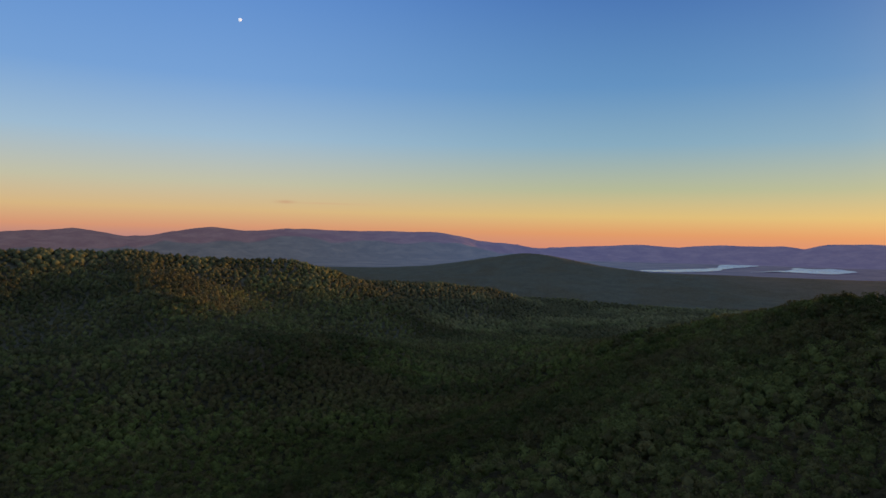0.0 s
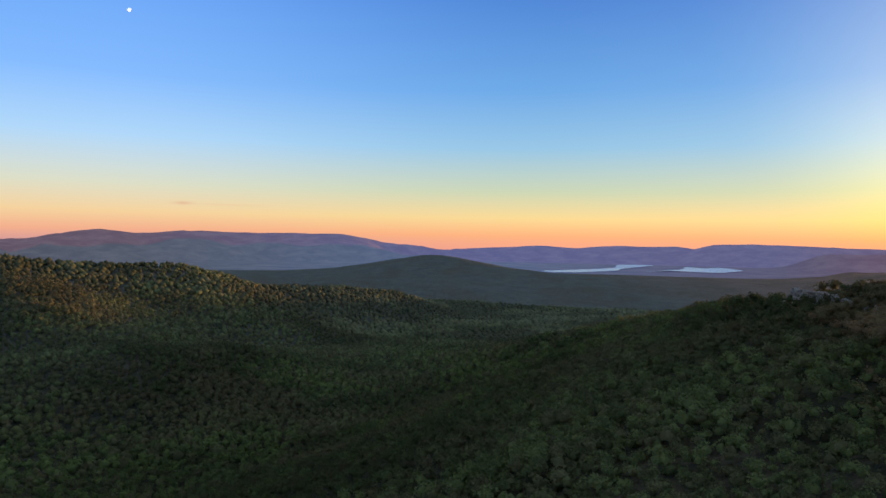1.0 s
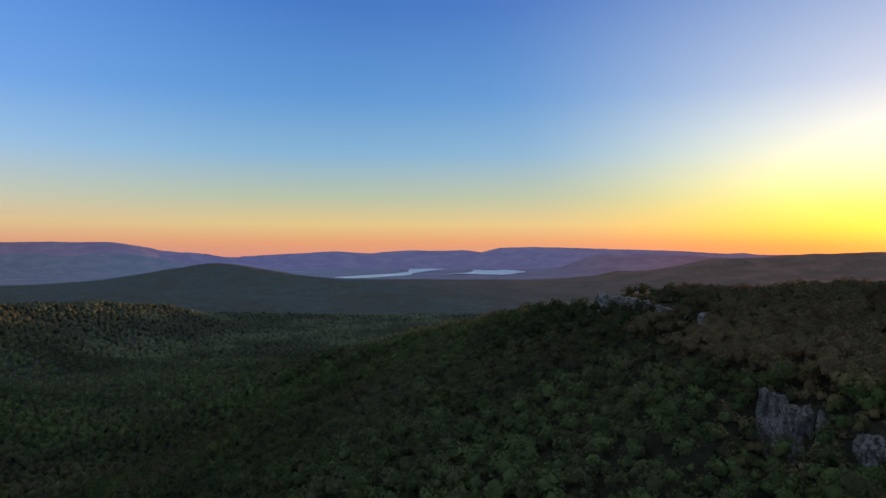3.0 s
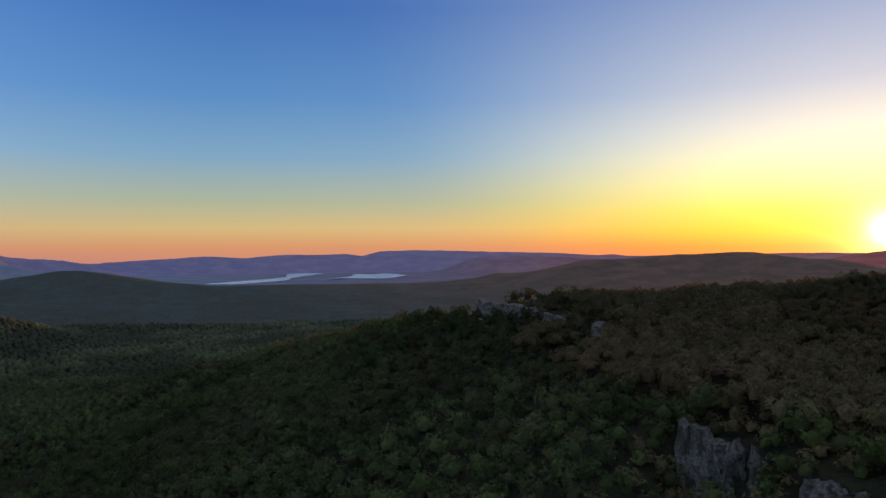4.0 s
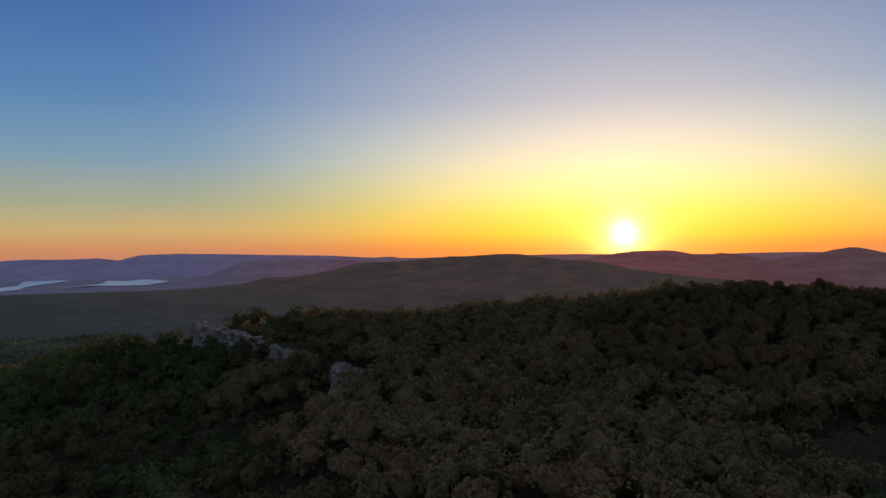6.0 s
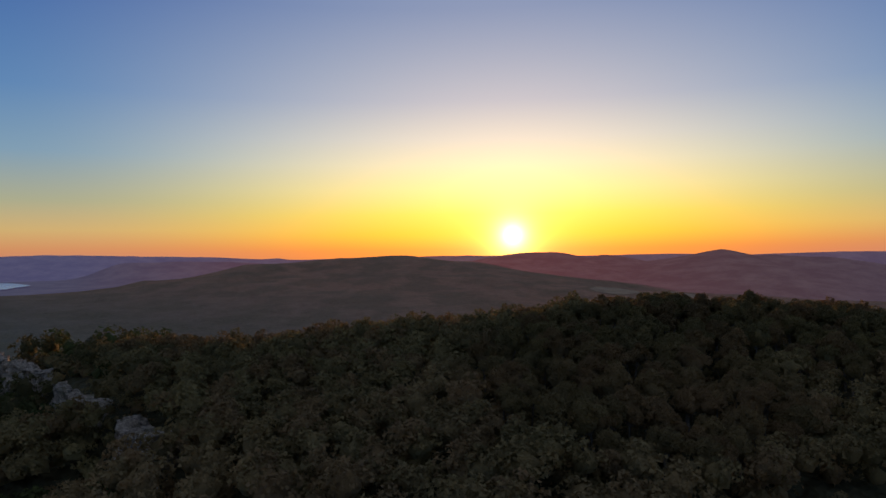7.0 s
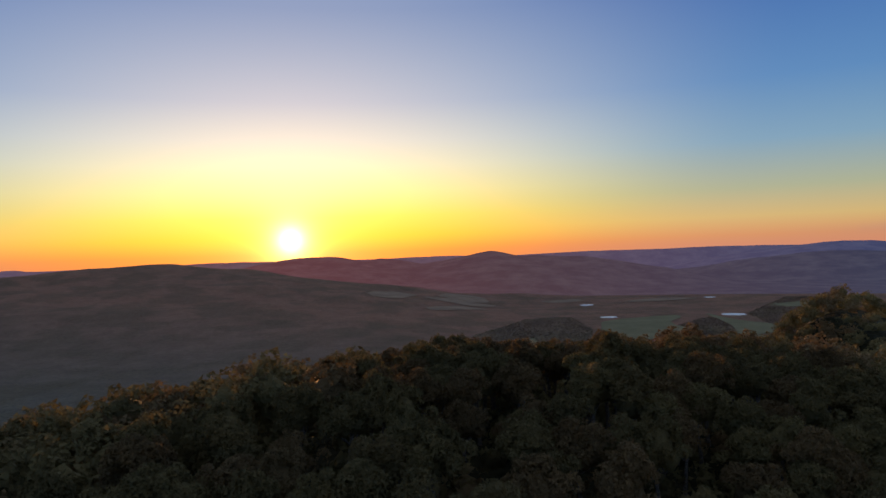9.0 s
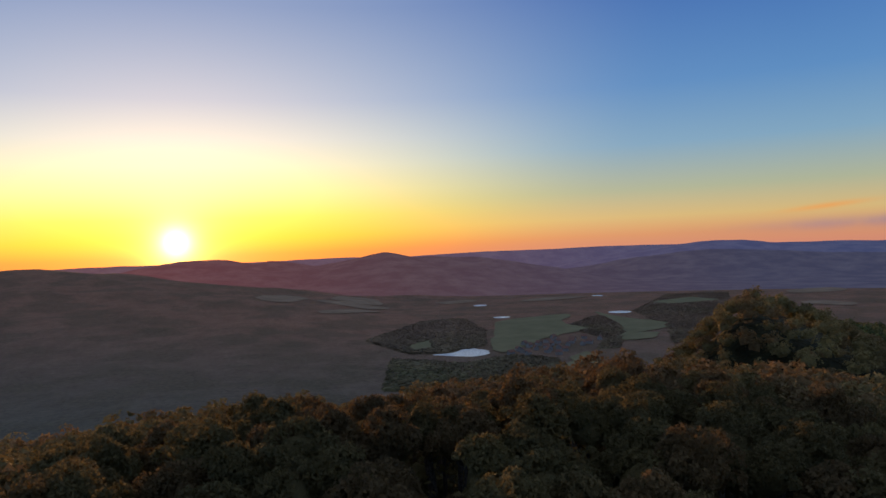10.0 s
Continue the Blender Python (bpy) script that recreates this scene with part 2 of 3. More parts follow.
def blend(a, b, k):
    """The higher of two, with a soft valley between."""
    h = np.maximum(k - np.abs(a - b), 0) / k
    return np.maximum(a, b) + h * h * k * 0.25


SUMMIT = [(60, 900, 20), (128, 739, 46), (185, 613, 83), (222, 520, 106), (218, 390, 130), (215, 330, 139.5), (208, 287, 142.5), (222, 250, 146), (252, 212, 148), (264, 184, 147.5), (284, 172, 146), (305, 160, 141), (335, 152, 137)]
TERRACE = [(262, 188, 147.5), (290, 189, 145.5), (322, 185, 138.5), (348, 178, 135), (364, 165, 135)]
TERRACE_SPUR = [(264, 203, 147), (284, 222, 143), (293, 240, 138.5), (312, 262, 126)]
SADDLE = [(250, 213, 147.5), (228, 215, 146), (212, 217, 143), (190, 214, 138)]
SHOULDER = [(214, 300, 138), (192, 245, 138), (176, 205, 136.5), (162, 165, 134), (148, 110, 129), (95, 20, 118)]
KNOLL = [(358, 150, 137), (369, 144, 147), (390, 134, 147), (412, 121, 140), (520, 60, 125), (700, -60, 100), (900, -300, 70)]
BOWL = [(-320, 200, 34), (-130, 460, 22), (-70, 640, 26), (0, 820, 16), (60, 1000, 10)]
WEST_SPUR = [(-620, 420, 50), (-450, 520, 55), (-330, 610, 56), (-200, 700, 54), (-130, 760, 49), (-60, 805, 27), (10, 860, 14)]
SUNLIT = [(-900, 600, 128), (-700, 750, 130), (-570, 860, 133), (-497, 925, 133), (-430, 981, 130), (-374, 1028, 122), (-328, 1067, 119), (-271, 1115, 120), (-250, 1132, 119), (-209, 1167, 106), (-175, 1195, 92), (-132, 1232, 82), (0, 1342, 74), (86, 1414, 61), (136, 1456, 44), (271, 1570, 4)]
SUNLIT_SPUR = [(-440, 960, 124), (-390, 900, 106), (-320, 830, 83), (-260, 770, 63), (-205, 710, 54)]
FOOT = [(-200, 1680, 52), (-60, 1720, 60), (100, 1750, 66), (260, 1720, 54), (420, 1650, 26), (520, 1600, 8)]
LOW_RIDGE = [(560, 2100, 52), (640, 1850, 44), (720, 1600, 28), (760, 1450, 12)]
CONE = [(-400, 2500, 40), (-82, 2399, 46), (71, 2399, 66), (223, 2390, 97), (320, 2380, 118), (382, 2369, 134), (440, 2358, 118), (501, 2347, 92), (590, 2326, 68), (700, 2300, 50), (920, 2217, 30)]
DARK_HILL = [(1500, 2260, 52), (1743, 2121, 60), (1880, 2010, 105), (2034, 1870, 143), (2160, 1750, 151), (2290, 1600, 145), (2420, 1450, 127), (2490, 1340, 100), (2560, 1230, 50), (2600, 1150, 10)]
SUN_HILLS = [(3000, 1900, 60), (3102, 1678, 115), (3191, 1487, 152), (3240, 1365, 154), (3285, 1241, 128), (3317, 1141, 138), (3364, 965, 112), (3402, 787, 135), (3423, 662, 155), (3438, 539, 131), (3447, 441, 137), (3456, 274, 123), (3452, 60, 80), (3430, -231, 27)]
EAST_HILLS = [(4194, -252, 44), (4147, -557, 102), (4073, -873, 138), (4041, -983, 149), (3971, -1191, 143), (3903, -1362, 124), (3700, -1729, 102), (3300, -2500, 120)]
NORTH_RANGE = [(-3600, 2600, 150), (-2390, 3713, 149), (-2040, 3900, 179), (-1860, 3990, 154), (-1500, 4140, 176), (-1366, 4185, 203), (-1200, 4240, 187), (-943, 4300, 207), (-642, 4360, 192), (-338, 4390, 191), (-51, 4400, 194), (237, 4400, 153), (558, 4370, 130), (767, 4340, 121)]
MESAS = [(700, 4600, 118), (886, 4600, 127), (1269, 4506, 145), (1480, 4441, 130), (1710, 4355, 149), (2030, 4214, 152), (2180, 4138, 130), (2240, 4100, 168), (2420, 3994, 176), (2750, 3773, 165), (2896, 3806, 158), (3181, 3574, 148), (3500, 3300, 135)]
MESA_FRONT = [(1900, 3190, 62), (1975, 3142, 112), (2065, 3083, 129), (2261, 2940, 131), (2526, 2711, 132), (2639, 2599, 118), (2810, 2410, 85), (2950, 2250, 60)]
PLATEAU = [(3340, 3493, 122), (4237, 2331, 138), (4550, 1574, 128), (4620, 1378, 131), (4690, 1048, 133), (4760, 770, 122), (4796, 32, 137), (4780, -267, 137), (4690, -804, 141), (4430, -1654, 123), (4200, -2091, 116)]
BACK_RIM = [(4200, -2091, 120), (2500, -3900, 170), (0, -4600, 190), (-2600, -3700, 180), (-4300, -1500, 170), (-4300, 1000, 160), (-3600, 2600, 150)]


CRAGS = [((151, 201), (154, 188), 12.0), ((150, 180), (148, 167), 9.0), ((223, 353), (208, 303), 7.0), ((207, 299), (196, 270), 7.5), ((193, 264), (187, 247), 7.5)]      # both ends of each, and its drop


def crag_place(x, y, a, b):
    """Metres along a crag, metres out from its face to the west, and its length."""
    dx, dy = b[0] - a[0], b[1] - a[1]
    long = math.hypot(dx, dy)
    return ((x - a[0]) * dx + (y - a[1]) * dy) / long, ((x - a[0]) * dy - (y - a[1]) * dx) / long, long


def land(x, y):
    x, y = np.asarray(x, float), np.asarray(y, float)
    r = np.hypot(x - 110, y - 130)
    az = np.degrees(np.arctan2(x - 110, y - 130))
    north = np.clip((84 - np.abs(az)) / 24, 0, 1)
    basin = np.clip((r - 1300) / 900, 0, 1)
    z = north * north * (3 - 2 * north) * (14 + 38 * basin * basin * (3 - 2 * basin))
    flat = np.clip((r - 2000) / 300, 0, 1) + np.clip((az - 62) / 10, 0, 1) * (r > 700)
    z = z + rough(x, y, 420, 4, 3) * 6 * (1 - np.clip(flat, 0, 0.88))
    wob = rough(x, y, 260, 4, 11)
    gully = np.abs(rough(x, y, 420, 4, 51))
    z = blend(z, ridge(x, y, CONE, 0.16, 0.17, 30) + wob * 5 - gully * 6, 30)
    z = blend(z, ridge(x, y, DARK_HILL, 0.16, 0.13, 40) + wob * 5 + 7 - gully * 16, 30)
    z = blend(z, ridge(x, y, FOOT, 0.22, 0.26, 40) + wob * 3, 25)
    z = blend(z, ridge(x, y, LOW_RIDGE, 0.2, 0.22, 40) + wob * 3, 25)
    z = blend(z, ridge(x, y, SUNLIT, 0.3, 0.40, 12) + wob * 2, 20)
    z = blend(z, ridge(x, y, SUNLIT_SPUR, 0.36, 0.36, 30) + wob * 3, 20)
    z = blend(z, ridge(x, y, SUN_HILLS, 0.2, 0.17, 30) + wob * 3 + 4 - gully * 9, 20)
    z = blend(z, ridge(x, y, EAST_HILLS, 0.2, 0.17, 40) + wob * 3 + 5 - gully * 12, 20)
    north_range = ridge(x, y, NORTH_RANGE, 0.2, 0.16, 25) + wob * 7
    z = blend(z, north_range - gully * 60 * np.clip((185 - north_range) / 90, 0.06, 1), 20)
    z = blend(z, ridge(x, y, MESAS, 0.3, 0.26, 10) + wob * 4, 15)
    z = blend(z, ridge(x, y, MESA_FRONT, 0.3, 0.3, 20) + wob * 3, 15)
    z = blend(z, ridge(x, y, PLATEAU, 0.3, 0.4, 60) + wob * 3, 15)
    z = blend(z, ridge(x, y, BACK_RIM, 0.2, 0.2, 60) + wob * 8, 20)
    u = ((x - 1260) * 0.78 + (y - 2960) * 0.62) / 900
    v = ((x - 1260) * -0.62 + (y - 2960) * 0.78) / 520
    m = np.clip((1.35 - np.hypot(u, v)) / 0.4, 0, 1)
    z = z + (np.minimum(z, 53.0 + 0.02 * (z - 53)) - z) * m * m * (3 - 2 * m)
    near = rough(x, y, 45, 3, 21) * 1.5
    z = blend(z, ridge(x, y, BOWL, 0.10, 0.10, 50) + near, 25)
    z = blend(z, ridge(x, y, WEST_SPUR, 0.28, 0.3, 40) + near, 20)
    z = blend(z, ridge(x, y, SUMMIT, 0.42, 0.44, 14) + near * 0.5, 15)
    z = blend(z, ridge(x, y, SHOULDER, 0.42, 0.42, 12) + near * 0.5, 12)
    z = blend(z, ridge(x, y, SADDLE, 0.36, 0.36, 12) + near * 0.5, 8)
    z = blend(z, ridge(x, y, TERRACE, 0.42, 0.44, 12) + near * 0.5, 6)
    z = blend(z, ridge(x, y, TERRACE_SPUR, 0.42, 0.44, 12) + near * 0.5, 6)
    z = blend(z, ridge(x, y, KNOLL, 1.1, 0.55, 6) + near * 0.3, 5)
    for a, b, drop in CRAGS:
        s, out, long = crag_place(x, y, a, b)
        z = z - drop * np.clip(out / 3.0, 0, 1) * np.exp(-np.maximum(out, 0) / 22.0) * np.clip(np.minimum(s + 4, long + 4 - s) / 6.0, 0, 1)
    return z


CX, CY = 110.0, 130.0


def edge_of_near(az):
    """Where the near ground ends and the distance begins, by bearing."""
    return 2480 + 270 * np.exp(-((az - 50) / 14.0) ** 4)


def edge_of_hills(az):
    return 3790 + 160 * np.exp(-((az + 10) / 16.0) ** 4)


def sheet(name, ring, rings, mat, label, category):
    """A ring of the land, finer in the directions that matter."""
    az = np.concatenate([np.arange(-40, 122, 0.3), np.arange(122, 320, 3.0)])
    rim = edge_of_near(az)
    outer = edge_of_hills(az)
    even = np.linspace(0, 1, rings)[:, None]
    if ring == 0:
        share = np.geomspace(1, 45.0, rings) / 44.0 - 1 / 44.0
        rad = share[:, None] * rim[None]
    elif ring == 1:
        rad = rim[None] + even * (outer - rim)[None]
    else:
        rad = outer[None] + even * (4840.0 - outer)[None]
    a = np.radians(az)[None]
    x, y = CX + rad * np.sin(a), CY + rad * np.cos(a)
    z = land(x, y)
    n = len(az)
    i, j = np.meshgrid(np.arange(rings - 1), np.arange(n), indexing="ij")
    k = (j + 1) % n
    faces = np.stack([i * n + j, i * n + k, (i + 1) * n + k, (i + 1) * n + j], -1).reshape(-1, 4)[:, ::-1]
    return tagged(raw_mesh(name, np.stack([x, y, z], -1).reshape(-1, 3), faces, mat, True), label, category, kind="structure")


def raw_mesh(name, verts, faces, mat, smooth=False):
    """One mesh object from arrays of corners and of faces with equally many corners."""
    me = bpy.data.meshes.new(name)
    faces = np.asarray(faces, np.int32)
    c = faces.shape[1]
    me.vertices.add(len(verts))
    me.vertices.foreach_set("co", np.asarray(verts, np.float32).ravel())
    me.loops.add(faces.size)
    me.loops.foreach_set("vertex_index", faces.ravel())
    me.polygons.add(len(faces))
    me.polygons.foreach_set("loop_start", np.arange(len(faces), dtype=np.int32) * c)
    me.polygons.foreach_set("use_smooth", np.full(len(faces), smooth))
    me.update(calc_edges=True)
    me.materials.append(mat)
    return new(name, me)


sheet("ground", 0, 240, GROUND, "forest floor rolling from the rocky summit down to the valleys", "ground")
sheet("backdrop", 1, 40, HILLS, "distant wooded hills with glowing haze below the setting sun", "hills")
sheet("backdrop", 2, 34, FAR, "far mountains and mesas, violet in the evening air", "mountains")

# ---- trees ----
rng = np.random.default_rng(7)


def clumps(seed, count, size=1.15, reach=0.8):
    """Centres and radii of the leaf clumps of a crown of radius 1: a few large boughs, each with smaller clumps on it."""
    g = np.random.default_rng(seed)
    boughs = max(4, count // 4)
    c = g.normal(size=(boughs, 3))
    c /= np.linalg.norm(c, axis=1, keepdims=True)
    c[:, 2] = np.abs(c[:, 2]) * 0.95 - 0.2
    c *= g.uniform(0.40, reach * 0.75, (boughs, 1))
    c[0] = (0.05, 0, 0.45)
    rad = g.uniform(0.75, 1.25, boughs) * (size / math.sqrt(boughs))
    on = g.integers(0, boughs, count)
    d = g.normal(size=(count, 3))
    d /= np.linalg.norm(d, axis=1, keepdims=True)
    d[:, 2] = np.abs(d[:, 2]) * 1.1 - 0.25
    tufts = c[on] + d * (rad[on] * 0.85)[:, None]
    return np.concatenate([c, tufts]), np.concatenate([rad, g.uniform(0.75, 1.3, count) * (1.15 * size / math.sqrt(count))])


def hull(level, squash, seed, count=10, shrink=1.0, size=1.15, reach=0.8):
    """A cauliflower hull over the clumps, as triangles."""
    c, rad = clumps(seed, count, size, reach)
    bm = bmesh.new()
    bmesh.ops.create_icosphere(bm, subdivisions=level, radius=1.0)
    u = np.array([v.co for v in bm.verts])
    faces = np.array([[v.index for v in f.verts] for f in bm.faces])
    bm.free()
    d = u @ c.T
    inside = rad[None] ** 2 - (c ** 2).sum(1)[None] + d * d
    far = np.where(inside > 0, d + np.sqrt(np.maximum(inside, 0)), 0)
    r = np.maximum(far.max(1), 0.45) * shrink * np.random.default_rng(seed + 77).uniform(0.93, 1.06, len(u))
    verts = u * r[:, None]
    verts[:, 2] *= squash
    faces = faces[u[faces][..., 2].max(1) > -0.35]
    return verts, faces


def dome(seed, squash=0.36):
    """A small uneven tree top for woods far off, open below."""
    g = np.random.default_rng(seed)
    verts = [(0, 0, squash)]
    for low, wide in ((0.66, 0.62), (-0.3, 1.0)):
        turn = g.uniform(0, 6.28)
        for i in range(6):
            a, r = turn + i * 1.0472, wide * g.uniform(0.82, 1.12)
            verts.append((r * math.cos(a), r * math.sin(a), squash * low * g.uniform(0.8, 1.15)))
    faces = [(0, 1 + i, 1 + (i + 1) % 6) for i in range(6)]
    for i in range(6):
        a, b, c, d = 1 + i, 1 + (i + 1) % 6, 7 + i, 7 + (i + 1) % 6
        faces += [(a, c, b), (b, c, d)]
    return np.array(verts, float), np.array(faces)


def leaf_cloud(count, size, squash, seed, lumps=10, jitter=0.33, big=1.15, reach=0.8):
    """Loose leaf sprays over the clumps of a crown of radius 1."""
    g = np.random.default_rng(seed + 5000)
    centres, radius = clumps(seed, lumps, big, reach)
    pick = g.integers(len(centres) - lumps, len(centres), count)
    d = g.normal(size=(count, 3)) + 0.8 * centres[pick] / np.linalg.norm(centres[pick], axis=1, keepdims=True)
    d /= np.linalg.norm(d, axis=1, keepdims=True)
    d[:, 2] = np.where(g.uniform(size=count) < 0.9, np.abs(d[:, 2]), d[:, 2])
    p = centres[pick] + d * (radius[pick] * g.uniform(0.80, 1.12, count))[:, None]
    nrm = d + jitter * g.normal(size=(count, 3))
    u = np.cross(nrm, g.normal(size=(count, 3)))
    u /= np.linalg.norm(u, axis=1, keepdims=True)
    v = np.cross(nrm, u)
    v /= np.linalg.norm(v, axis=1, keepdims=True)
    s = size * g.uniform(0.6, 1.35, (count, 1))
    verts = np.stack([p + u * s, p - u * s * 0.5 + v * s * 0.87, p - u * s * 0.5 - v * s * 0.87], 1)
    verts[..., 2] *= squash
    return verts.reshape(-1, 3), np.arange(count * 3).reshape(-1, 3), centres, radius


def join(*parts):
    vs, fs, at = [], [], 0
    for v, f in parts:
        vs.append(v)
        fs.append(f + at)
        at += len(v)
    return np.concatenate(vs), np.concatenate(fs)


def scatter(name, variants, places, sizes, mat, label):
    """Many crowns joined into one mesh of kind stuff."""
    pick = rng.integers(0, len(variants), len(places))
    turn = rng.uniform(0, 2 * math.pi, len(places))
    vs, fs, tone, at = [], [], [], 0
    for k, (v, f, *_) in enumerate(variants):
        m = pick == k
        c, s = np.cos(turn[m])[:, None], np.sin(turn[m])[:, None]
        size, pl = sizes[m][:, None], places[m]
        x = (v[:, 0] * c - v[:, 1] * s) * size + pl[:, :1]
        y = (v[:, 0] * s + v[:, 1] * c) * size + pl[:, 1:2]
        z = v[:, 2] * size + pl[:, 2:]
        n = m.sum()
        vs.append(np.stack([x, y, z], -1).reshape(-1, 3))
        fs.append((f[None] + (np.arange(n) * len(v))[:, None, None]).reshape(-1, 3) + at)
        at += n * len(v)
        tone.append(np.repeat(rng.uniform(0, 1, n), len(f)))
    ob = raw_mesh(name, np.concatenate(vs), np.concatenate(fs), mat, True)
    ob.data.attributes.new("tree", "FLOAT", "FACE").data.foreach_set("value", np.concatenate(tone).astype(np.float32))
    return tagged(ob, label, "forest", kind="stuff")


def stand(spacing, inside):
    """Jittered places for trees where inside(x, y) holds, over the plan."""
    (x0, x1), (y0, y1) = inside[0]
    gx, gy = np.meshgrid(np.arange(x0, x1, spacing), np.arange(y0, y1, spacing))
    gx, gy = gx.ravel(), gy.ravel()
    gx, gy = gx + rng.uniform(-0.42, 0.42, gx.size) * spacing, gy + rng.uniform(-0.42, 0.42, gy.size) * spacing
    keep = inside[1](gx, gy)
    return gx[keep], gy[keep]


def polar(x, y):
    return np.hypot(x - CX, y - CY), np.degrees(np.arctan2(x - CX, y - CY))


def clear_of_crags(x, y):
    """False on the crags and just below their faces, which look west."""
    ok = np.ones(np.shape(x), bool)
    for a, b, drop in CRAGS:
        s, out, long = crag_place(x, y, a, b)
        ok &= ~((s > 1) & (s < long - 1) & (out > -1.5) & (out < drop * 0.75 - 2.8))
    return ok


def beside_crags(x, y):
    """The strip at the foot and along the rim of the crags, grown over with scrub."""
    near = np.zeros(np.shape(x), bool)
    for a, b, _ in CRAGS:
        s, out, long = crag_place(x, y, a, b)
        near |= (s > -6) & (s < long + 6) & (out > -6) & (out < 16)
    return near


def open_knoll(x, y):
    """The grassy side of the knoll, where no trees grow."""
    return np.hypot((x - 374) / 11, (y - 130) / 9) < 1


def in_view(x, y):
    left = np.degrees(np.arctan2(x, y + 30)) > -36
    right = np.degrees(np.arctan2(x - 195, y - 195)) < 124
    ahead = (y > 125) | (x > 190)
    return left & (right | (y > 195)) & ahead


def on_summit(x, y):
    return (x > 125) & (x < 430) & (y > 95) & (y < 285) & (land(x, y) > 133)


def mid_zone(x, y):
    r, az = polar(x, y)
    lee = (x > 275) & (x < 455) & (y > 375) | (x > 460) & (y < 200) | (y < 150) & (x < 290)
    return (r < 410) & in_view(x, y) & ~lee & ~on_summit(x, y) & clear_of_crags(x, y) & ~open_knoll(x, y)


def far_zone(x, y):
    r, az = polar(x, y)
    return (r >= 410) & (r < 950) & (np.degrees(np.arctan2(x, y + 30)) > -37) & (y > 0) & (az < 38) | (r >= 410) & (r < 600) & (az >= 38) & (az < 112)


def farthest_zone(x, y):
    r, az = polar(x, y)
    return (r >= 950) & (r < 1450) & (az > -42) & (az < 24 + 5 * grain(x, y, 120, 9))


def plain_zone(x, y):
    """The woods and hedges between the fields of the plain."""
    return inside_any(x, y, WOODS) & ~in_field(x, y)


def forest(name, spacing, box, zone, variants, low, high, lift, label, mat=LEAF_FAR, uneven=0.45):
    x, y = stand(spacing, (box, zone))
    size = rng.uniform(low, high, len(x)) * (0.95 + 0.2 * grain(x, y, 60, 5)) * np.where((x > 290) & (y < 260), 0.62, 1.0)
    z = land(x, y) + size * rng.uniform(lift - uneven, lift + uneven, len(x))
    return scatter(name, variants, np.stack([x, y, z], -1), size, mat, label)


def crown(count, size, level, seed, lumps=10, shrink=0.97):
    """A far or middle-distance crown: a lumpy body of leaves under loose sprays."""
    v, f, _, _ = leaf_cloud(count, size, 0.95, seed, lumps, 0.55, 1.3)
    return join((v, f), hull(level, 0.95, seed, lumps, shrink, 1.3)) + (count,)


# ---- the eastern plain: fields, ponds and a village; the lakes in the north ----
def outline(corners, steps, wobble, seed):
    """A smooth closed outline through the corners."""
    p = np.array(corners, float)
    n = len(p)
    rows = []
    for i in range(n):
        a, b, c, d = p[i - 1], p[i], p[(i + 1) % n], p[(i + 2) % n]
        for t in np.arange(steps) / steps:
            rows.append(0.5 * (2 * b + (c - a) * t + (2 * a - 5 * b + 4 * c - d) * t * t + (3 * b - a - 3 * c + d) * t ** 3))
    q = np.array(rows)
    g = np.random.default_rng(seed)
    return q + g.normal(size=q.shape) * wobble


def patch(name, corners, mat, label, category, level=None, steps=5, wobble=3.0, seed=0, lift=0.9):
    """A field or a water sheet laid on the land, or level at a height."""
    q = outline(corners, steps, wobble, seed)
    c = q.mean(0)
    rings = 7
    pts = np.concatenate([c + (q - c) * s for s in np.linspace(1 / rings, 1, rings)])
    z = land(pts[:, 0], pts[:, 1]) + lift if level is None else np.full(len(pts), 0.0 if level == "pool" else level)
    z0 = float(land(c[0], c[1])) + lift if level is None else level
    if level == "pool":
        z0 = float(np.quantile(land(q[:, 0], q[:, 1]), 0.7)) + 0.3
        z = np.full(len(pts), z0)
    n = len(q)
    bm = bmesh.new()
    if level is not None:
        bm.faces.new([bm.verts.new((x, y, z0)) for x, y in q])
        bmesh.ops.triangulate(bm, faces=bm.faces[:])
        pts, z, n = pts[:0], z[:0], 0
    vs = [bm.verts.new((x, y, h)) for (x, y), h in zip(pts, z)]
    mid_v = bm.verts.new((c[0], c[1], z0)) if n else None
    for i in range(n):
        j = (i + 1) % n
        bm.faces.new((mid_v, vs[i], vs[j]))
        for k in range(rings - 1):
            bm.faces.new((vs[k * n + i], vs[(k + 1) * n + i], vs[(k + 1) * n + j], vs[k * n + j]))
    bmesh.ops.recalc_face_normals(bm, faces=bm.faces)
    me = bpy.data.meshes.new(name)
    bm.to_mesh(me)
    bm.free()
    me.materials.append(mat)
    ob = new(name, me)
    if me.polygons[0].normal.z < 0:
        me.flip_normals()
    return tagged(ob, label, category, kind="structure")


def field_material(name, a, b, scale):
    m, n = material(name)
    p = n.add("ShaderNodeNewGeometry").outputs["Position"]
    wide, fine = n.noise(p, scale, 4.0), n.noise(p, 0.3, 3.0)
    c = n.mix(n.math("ADD", n.math("MULTIPLY", n.span(wide, 0.35, 0.65), 0.7), n.math("MULTIPLY", fine, 0.3)), a, b)
    finish(n, c, 0.95, fine, 0.4, 0.4, specular=0.05)
    return m


GREEN = field_material("meadow", (0.150, 0.135, 0.070, 1), (0.220, 0.190, 0.100, 1), 0.02)
TAN = field_material("stubble", (0.20, 0.135, 0.085, 1), (0.31, 0.21, 0.135, 1), 0.02)

